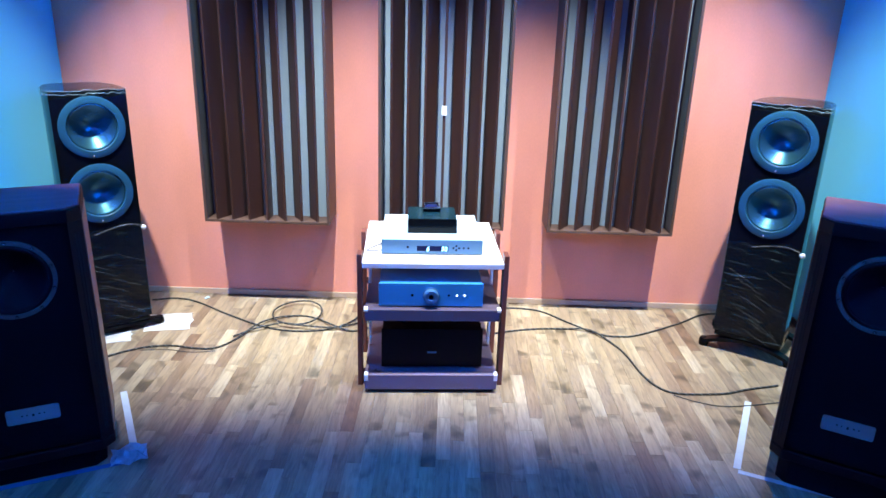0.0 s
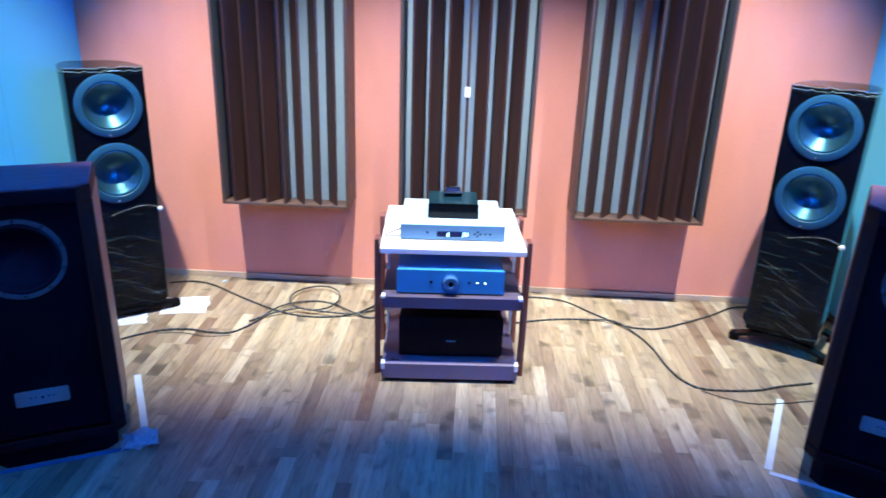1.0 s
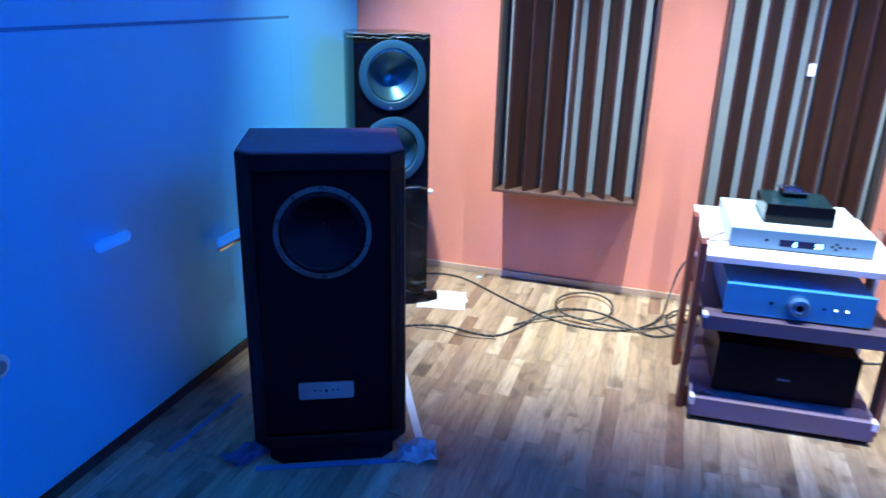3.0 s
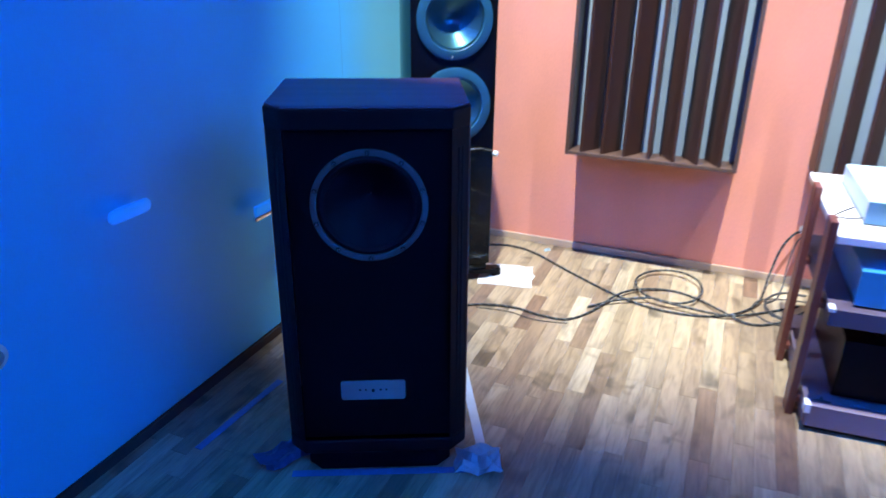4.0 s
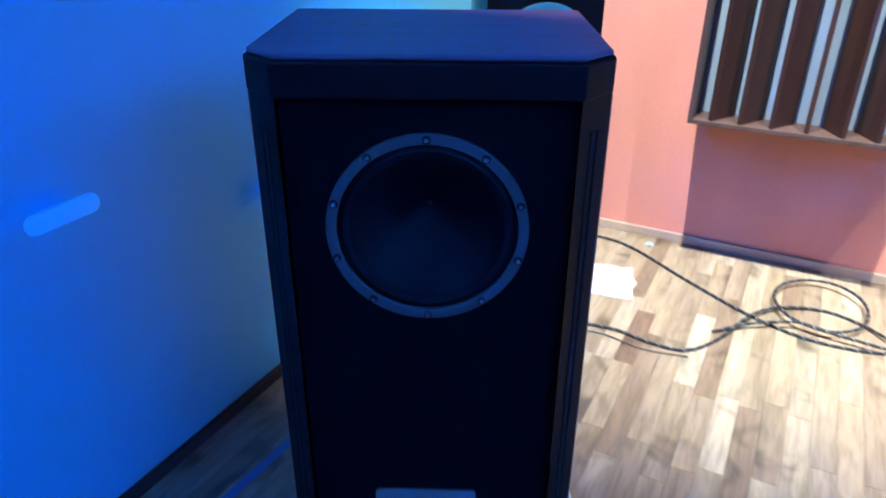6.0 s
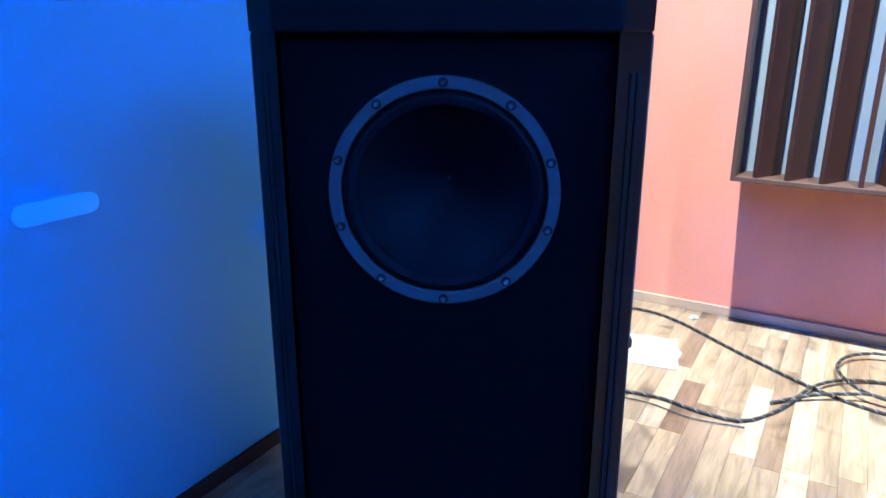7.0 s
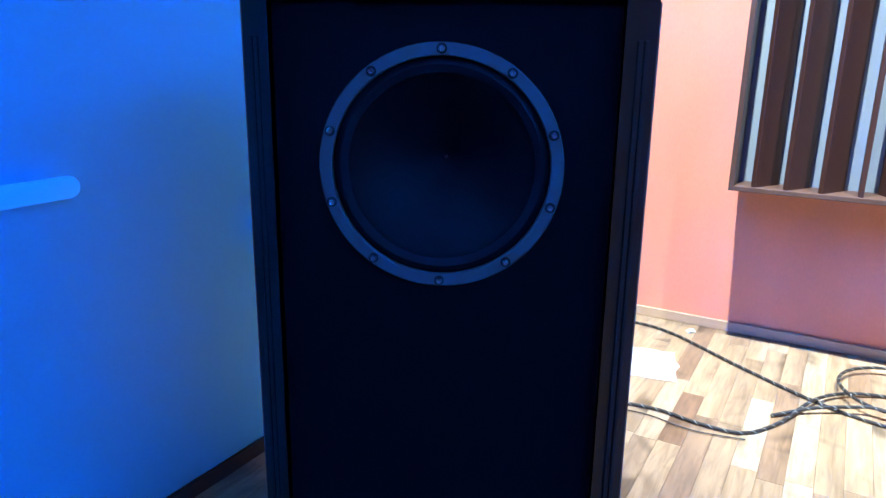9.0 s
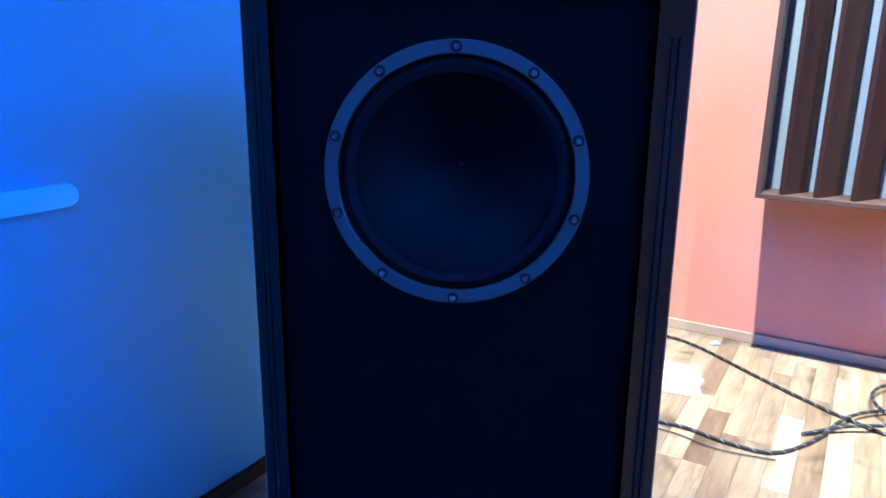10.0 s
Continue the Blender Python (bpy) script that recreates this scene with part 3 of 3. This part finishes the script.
for s in (-1, 1):
    for y in (0.095, 0.40):
        xa, xb = sorted((s * 0.2955, s * 0.316))
        part("post", box(xa, xb, y - 0.032, y + 0.032, 0.0, 0.606, 0.002), M_POST, rack, "dark mahogany post")
        for z in (0.05, 0.36, 0.562):
            part("post_bracket", box(min(s * 0.281, s * 0.2955), max(s * 0.281, s * 0.2955), y - 0.02, y + 0.02, z - 0.010, z + 0.008, 0.002), M_POST, rack)
    for z1, y, h in ((0.388, -0.002, 0.008), (0.087, -0.006, 0.026)):
        part("corner_guard", box(s * 0.277 - 0.008, s * 0.277 + 0.008, y - 0.003, y + 0.032, z1 - h, z1 + 0.003, 0.001), M_BRACKET, rack, "white plastic corner guard")
    part("shelf_clip", box(s * 0.272 - 0.006, s * 0.272 + 0.006, 0.26, 0.285, 0.10, 0.28, 0.002), M_BRACKET, rack)
    part("shelf_clip", box(s * 0.272 - 0.006, s * 0.272 + 0.006, 0.26, 0.285, 0.40, 0.54, 0.002), M_BRACKET, rack)


part("shelf_mark", prism([(-0.262, 0.028), (-0.222, 0.020), (-0.212, 0.030), (-0.232, 0.034), (-0.236, 0.052), (-0.246, 0.034)], 0.0868, 0.0878), M_INK, rack, "small dark mark on the base shelf")


def digits(text, size, x, y, z, parent, material):
    cu = bpy.data.curves.new("digit", "FONT")
    cu.body, cu.size, cu.extrude, cu.align_x = text, size, 0.0006, "CENTER"
    cu.shear = 0.15
    tmp = new("digit_tmp", cu)
    me = bpy.data.meshes.new_from_object(tmp.evaluated_get(bpy.context.evaluated_depsgraph_get()))
    bpy.data.objects.remove(tmp)
    me.materials.append(material)
    ob = new("display_digits", me)
    ob.parent = parent
    ob.matrix_local = pose(x, y, z, 90, 0, 0)
    return tagged(ob, "glowing cyan digits")


cd = thing("disc_player", RACK @ pose(-0.002, 0.168, 0.573), "slim silver disc player with a lit blue display", "disc player")
part("case", box(-0.213, 0.213, 0.004, 0.385, 0.006, 0.064, 0.002), M_SILVER, cd)
part("front_panel", box(-0.2155, 0.2155, -0.004, 0.004, 0.004, 0.066, 0.0015), M_FRONT, cd)
win = part("display_window", box(-0.066, 0.068, -0.006, -0.0035, 0.017, 0.04, 0.0008), M_GLASS_DARK, cd)
digits("6", 0.026, -0.020, -0.0066, 0.0195, cd, M_DIGIT)
digits("50", 0.026, 0.050, -0.0066, 0.0195, cd, M_DIGIT)
part("power_button", lathe([(0.005, 0.0), (0.005, -0.002), (0.0, -0.002)], 16), M_BLACKBOX, cd, m=pose(-0.105, -0.004, 0.034))
for bx, bz in ((0.102, 0.041), (0.102, 0.023), (0.090, 0.032), (0.114, 0.032), (0.134, 0.032), (0.154, 0.032)):
    part("button", lathe([(0.0042, 0.0), (0.0042, -0.002), (0.0, -0.0025)], 14), M_BLACKBOX, cd, m=pose(bx, -0.004, bz))
for fx in (-0.17, 0.17):
    for fy in (0.05, 0.33):
        part("foot", box(fx - 0.015, fx + 0.015, fy - 0.015, fy + 0.015, 0, 0.006), M_RUBBER, cd)

blk = thing("black_box_unit", RACK @ pose(0.0, 0.266, 0.637), "small black box unit standing on the disc player", "audio unit")
part("case", box(-0.106, 0.106, 0.0, 0.20, 0.003, 0.064, 0.003), M_BOXTOP, blk, "glossy black casing with a teal sheen in its colour")
part("front_panel", box(-0.107, 0.107, -0.004, 0.0, 0.002, 0.066, 0.001), M_PIANO, blk)
part("foot_bar", box(-0.09, 0.09, 0.02, 0.18, 0.0, 0.003), M_RUBBER, blk)
clk = thing("glass_puck", RACK @ pose(0.0, 0.42, 0.7025, 0, 0, 2), "small square black puck with a shiny rim on the black box", "ornament")
part("base", box(-0.038, 0.038, -0.046, 0.046, 0.0, 0.015, 0.003), M_PIANO, clk)
for x0, x1, y0, y1 in ((-0.041, 0.041, -0.050, -0.040), (-0.041, 0.041, 0.040, 0.050), (-0.041, -0.031, -0.0395, 0.0395), (0.031, 0.041, -0.0395, 0.0395)):
    part("rim", box(x0, x1, y0, y1, 0.0152, 0.022, 0.002), M_CHROME, clk, "polished steel rim")
part("lens", lathe([(0.030, -0.0152), (0.026, -0.019), (0.014, -0.022), (0.0, -0.023)], 32), M_GLASS_DARK, clk, "dark domed lens", m=pose(0, 0, 0, -90, 0, 0), smooth=True)

amp = thing("amplifier", RACK @ pose(-0.008, 0.035, 0.388), "silver amplifier with a round volume knob", "amplifier")
part("case", box(-0.213, 0.213, 0.006, 0.38, 0.008, 0.104, 0.002), M_AMP, amp)
part("front_panel", box(-0.217, 0.217, -0.006, 0.006, 0.006, 0.107, 0.002), M_AMP, amp)
knob = part("volume_knob", lathe([(0.035, 0.0), (0.035, -0.003), (0.031, -0.004), (0.030, -0.022), (0.027, -0.025), (0.014, -0.025), (0.012, -0.021), (0.0, -0.020)], 40), M_KNOB, amp, m=pose(0.0, -0.006, 0.055), smooth=True)
part("knob_cap", lathe([(0.010, 0.0), (0.009, -0.003), (0.0, -0.004)], 20), M_BLACKBOX, knob, m=pose(0, -0.020, 0), smooth=True)
part("power_button", lathe([(0.006, 0.0), (0.006, -0.002), (0.0, -0.002)], 16), M_BLACKBOX, amp, m=pose(-0.078, -0.006, 0.055))
part("sensor", lathe([(0.005, 0.0), (0.005, -0.001), (0.0, -0.001)], 16), M_BLACKBOX, amp, m=pose(0.074, -0.006, 0.055))
for lx in (0.108, 0.140):
    part("indicator_led", lathe([(0.0035, 0.0), (0.0035, -0.0015), (0.0, -0.002)], 12), M_LED, amp, m=pose(lx, -0.006, 0.055))
for fx in (-0.17, 0.17):
    for fy in (0.05, 0.32):
        part("foot", box(fx - 0.02, fx + 0.02, fy - 0.02, fy + 0.02, 0, 0.008), M_RUBBER, amp)

pwr = thing("power_amplifier", RACK @ pose(0.003, 0.06, 0.087), "tall black power amplifier on the base shelf", "amplifier")
part("case", box(-0.213, 0.213, 0.008, 0.38, 0.012, 0.185, 0.003), M_BLACKBOX, pwr)
part("front_panel", box(-0.217, 0.217, -0.006, 0.008, 0.010, 0.188, 0.002), M_BLACKBOX, pwr)
part("badge", box(-0.02, 0.02, -0.0075, -0.0055, 0.075, 0.083), M_KNOB, pwr)
for fx in (-0.17, 0.17):
    part("foot", box(fx - 0.02, fx + 0.02, 0.03, 0.34, 0, 0.012), M_RUBBER, pwr)


# ---- cables ----
def cable(name, pts, r, label, material=None, z=None):
    p = [(x, y, r + 0.0015 if z is None else z) for x, y in pts] if len(pts[0]) == 2 else pts
    ob = new(name, finish(name, tube(p, r * 0.86), material or M_CABLE, True))
    return tagged(ob, label, "cable")


CR = 0.0054
cable("speaker_cable", [(-1.571, 3.476, CR), (-1.454, 3.510, CR), (-1.326, 3.474, CR), (-1.120, 3.332, CR), (-0.915, 3.206, CR), (-0.758, 3.154, CR), (-0.601, 3.167, CR), (-0.491, 3.231, CR), (-0.409, 3.350, CR + 0.01), (-0.380, 3.510, 0.060), (-0.354, 3.560, 0.163), (-0.319, 3.575, 0.225), (-0.293, 3.590, 0.238)], CR,
      "black and white braided cable rising to a wall plug")
cable("speaker_cable", [(-1.561, 2.774, CR), (-1.467, 2.867, CR), (-1.371, 2.929, CR), (-1.256, 2.951, CR), (-1.149, 2.933, CR), (-1.053, 2.942, CR), (-0.984, 3.037, CR), (-0.915, 3.195, 3 * CR), (-0.836, 3.292, 2 * CR), (-0.726, 3.336, CR), (-0.628, 3.305, CR), (-0.541, 3.220, 3 * CR), (-0.433, 3.173, CR), (-0.332, 3.233, CR), (-0.249, 3.352, CR)], CR,
      "black and white braided cable snaking over the boards")
loop = [(-0.741 + 0.127 * math.cos(a), 3.340 + 0.150 * math.sin(a), 4.4 * CR + 0.6 * CR * math.sin(2 * a)) for a in [radians(250 + 36 * i) for i in range(11)]]
cable("speaker_cable", [(-1.004, 3.068, CR), (-0.915, 3.142, 3 * CR), (-0.827, 3.190, 4 * CR)] + loop + [(-0.650, 3.181, 4 * CR), (-0.512, 3.188, 3 * CR), (-0.391, 3.286, CR), (-0.268, 3.395, CR)], CR,
      "braided cable lying in a round loop")
cable("power_cable", [(-0.235, 3.504, CR), (-0.326, 3.492, CR), (-0.383, 3.394, CR), (-0.360, 3.297, CR), (-0.292, 3.266, CR), (-0.211, 3.288, CR)], 0.005, "thin dark power cable curled behind the rack", M_THIN)
cable("power_cable", [(-0.270, 3.597, 0.225), (-0.300, 3.575, 0.20), (-0.318, 3.545, 0.12), (-0.325, 3.50, 0.03), (-0.345, 3.43, 0.004), (-0.385, 3.36, 0.004), (-0.36, 3.28, 0.004), (-0.27, 3.25, 0.004)], 0.0035, "thin dark wire hanging from the wall plug", M_THIN)
cable("thin_wire", [(-0.22, 3.45, 0.004), (-0.31, 3.44, 0.004), (-0.40, 3.38, 0.013), (-0.43, 3.30, 0.004), (-0.37, 3.22, 0.004), (-0.28, 3.21, 0.004)], 0.003, "thin dark wire looped behind the rack", M_THIN)
cable("thin_wire", [(-0.25, 2.90, 0.576), (-0.285, 2.845, 0.576), (-0.305, 2.80, 0.576), (-0.27, 2.795, 0.576), (-0.238, 2.80, 0.580)], 0.0022, "thin dark wire curled on the white shelf", M_THIN)
cable("speaker_cable", [(0.296, 3.509, CR), (0.378, 3.527, CR), (0.479, 3.524, CR), (0.579, 3.488, CR), (0.706, 3.354, CR), (0.833, 3.237, CR), (0.933, 3.212, CR), (1.047, 3.241, CR), (1.300, 3.399, CR), (1.462, 3.523, CR), (1.588, 3.548, CR)], CR,
      "black and white braided cable leading to a tower")
cable("speaker_cable", [(0.267, 3.184, CR), (0.348, 3.223, CR), (0.510, 3.269, CR), (0.672, 3.283, CR), (0.793, 3.253, 3.2 * CR), (0.879, 3.141, CR), (0.924, 3.012, CR), (0.956, 2.820, CR), (1.002, 2.709, CR), (1.080, 2.663, CR), (1.273, 2.675, CR), (1.397, 2.719, CR), (1.552, 2.763, CR)], CR,
      "black and white braided cable leading to a floor speaker")
cable("thin_wire", [(1.049, 2.652, 0.004), (1.128, 2.605, 0.004), (1.227, 2.574, 0.004), (1.349, 2.586, 0.004), (1.514, 2.625, 0.004)], 0.0025, "thin dark wire beside the braided cable", M_THIN)
cable("thin_wire", [(-1.390, 2.898, 0.004), (-1.275, 2.915, 0.004), (-1.159, 2.895, 0.004), (-1.043, 2.916, 0.004)], 0.002, "thin dark wire beside the braided cable", M_THIN)
plug = thing("wall_plug", pose(-0.281, WALL_Y - 0.002, 0.241), "small white plug in the coral wall", "plug")
part("plug_body", box(-0.02, 0.02, -0.03, 0.0, -0.012, 0.012, 0.004), M_BRACKET, plug)


# ---- floor marks and paper ----
def tape(a, b, w, label, material=None):
    a, b = Vector((*a, 0)), Vector((*b, 0))
    d = b - a
    ob = new("tape_strip", finish("tape_strip", box(0, d.length, -w / 2, w / 2, 0.0008, 0.0022), material or M_TAPE))
    ob.matrix_world = Matrix.Translation((a.x, a.y, 0.0005)) @ Matrix.Rotation(math.atan2(d.y, d.x), 4, "Z")
    return tagged(ob, label, "tape", "tape outlines on the floor")


tape((-1.088, 2.135), (-1.305, 2.53), 0.026, "pale masking tape strip on the floorboards")
tape((-1.075, 2.068), (-1.51, 1.860), 0.022, "tape strip before the floor speaker, coloured as if lit dim blue", M_TAPE_DIM)
tape((-1.80, 1.84), (-1.785, 2.20), 0.022, "blue translucent tape strip along the side wall", M_TAPE_DIM)
tape((1.132, 2.145), (1.362, 2.62), 0.026, "pale masking tape strip on the floorboards")
tape((1.13, 2.128), (1.60, 1.925), 0.022, "pale masking tape strip on the floorboards")


def crumple(name, m, sx, sy, h, n, material, label, category, seed):
    rng = random.Random(seed)
    bm = bmesh.new()
    g = [[bm.verts.new((sx * (i / n - 0.5) + rng.uniform(-1, 1) * sx * 0.04, sy * (j / n - 0.5) + rng.uniform(-1, 1) * sy * 0.04, 0.001 + h * rng.random() ** 2)) for j in range(n + 1)] for i in range(n + 1)]
    for i in range(n):
        for j in range(n):
            bm.faces.new((g[i][j], g[i + 1][j], g[i + 1][j + 1], g[i][j + 1]))
    ext = bmesh.ops.solidify(bm, geom=bm.faces[:], thickness=0.0008)
    ob = new(name, finish(name, bm, material))
    ob.matrix_world = m
    return tagged(ob, label, category)


crumple("film_scrap", pose(-1.082, 2.085, 0.002, 0, 0, 20), 0.12, 0.09, 0.035, 6, M_TAPE_BLUE, "crumpled clear film scrap at the tape corner", "film scrap", 3)
crumple("film_scrap", pose(-1.565, 1.915, 0.002, 0, 0, 60), 0.15, 0.08, 0.022, 6, M_TAPE_DIM, "crumpled clear film scrap at the tape corner", "film scrap", 5)
crumple("film_scrap", pose(-1.287, 3.53, 0.001, 0, 0, 40), 0.03, 0.02, 0.01, 3, M_TAPE_BLUE, "tiny pale blue film scrap by the baseboard", "film scrap", 9)
crumple("paper_sheet", pose(-1.373, 3.215, 0.001, 0, 0, 15), 0.22, 0.20, 0.008, 6, M_PAPER, "white paper sheet under the tower's foot", "paper", 7)
crumple("paper_sheet", pose(-1.60, 3.01, 0.001, 0, 0, 18), 0.22, 0.11, 0.005, 6, M_PAPER, "white paper sheet lying before the tower", "paper", 8)

# ---- floor ----
floor = structure("floor", box(-2.5, 2.5, YB - 0.1, WALL_Y + 0.1, -0.06, -0.012), M_SUB, "hardwood strip floor in mixed light and dark tones", "floor")
PW, PL = 0.054, 0.37
rng = random.Random(11)
shared = []
for k in range(4):
    ln = PL * (0.75 + 0.22 * k)
    shared.append((ln, finish("floor_plank", box(-PW / 2 + 0.0002, PW / 2 - 0.0002, 0.0002, ln - 0.0002, -0.012, 0.0, 0.0004, 1), M_PLANK)))
far_boards = []
count = 0
cols = int(4.6 / PW) + 1
for c in range(cols):
    x = -2.3 + PW * (c + 0.5)
    y = YB - rng.random() * 0.5
    while y < WALL_Y - 0.02:
        ln, me = shared[rng.randrange(4)]
        whole = y > YB and y + ln < WALL_Y
        near = 1.75 < y + ln / 2 < 3.6 and -1.35 < x < 1.0
        if near and whole and count < 300:
            ob = new("floor_plank", me)
            ob.parent = floor
            ob.location = (x, y, 0)
            count += 1
        else:
            far_boards.append((x, max(y, YB), min(y + ln, WALL_Y) - max(y, YB)))
        y += ln
verts, faces = [], []
for x, y, ln in far_boards:
    a, b, c, d, e = x - PW / 2 + 0.0002, x + PW / 2 - 0.0002, y + 0.0002, y + ln - 0.0002, 0.0004
    n = len(verts)
    verts += [(a, c, -0.012), (b, c, -0.012), (b, d, -0.012), (a, d, -0.012), (a, c, -e), (b, c, -e), (b, d, -e), (a, d, -e), (a + e, c + e, 0), (b - e, c + e, 0), (b - e, d - e, 0), (a + e, d - e, 0)]
    for k in range(4):
        j = (k + 1) % 4
        faces += [(n + k, n + j, n + 4 + j, n + 4 + k), (n + 4 + k, n + 4 + j, n + 8 + j, n + 8 + k)]
    faces.append((n + 8, n + 9, n + 10, n + 11))
me = bpy.data.meshes.new("far_planks")
me.from_pydata(verts, [], faces)
me.materials.append(M_PLANK_ISLAND)
far = new("far_planks", me)
far.parent = floor
tagged(far, kind="stuff")
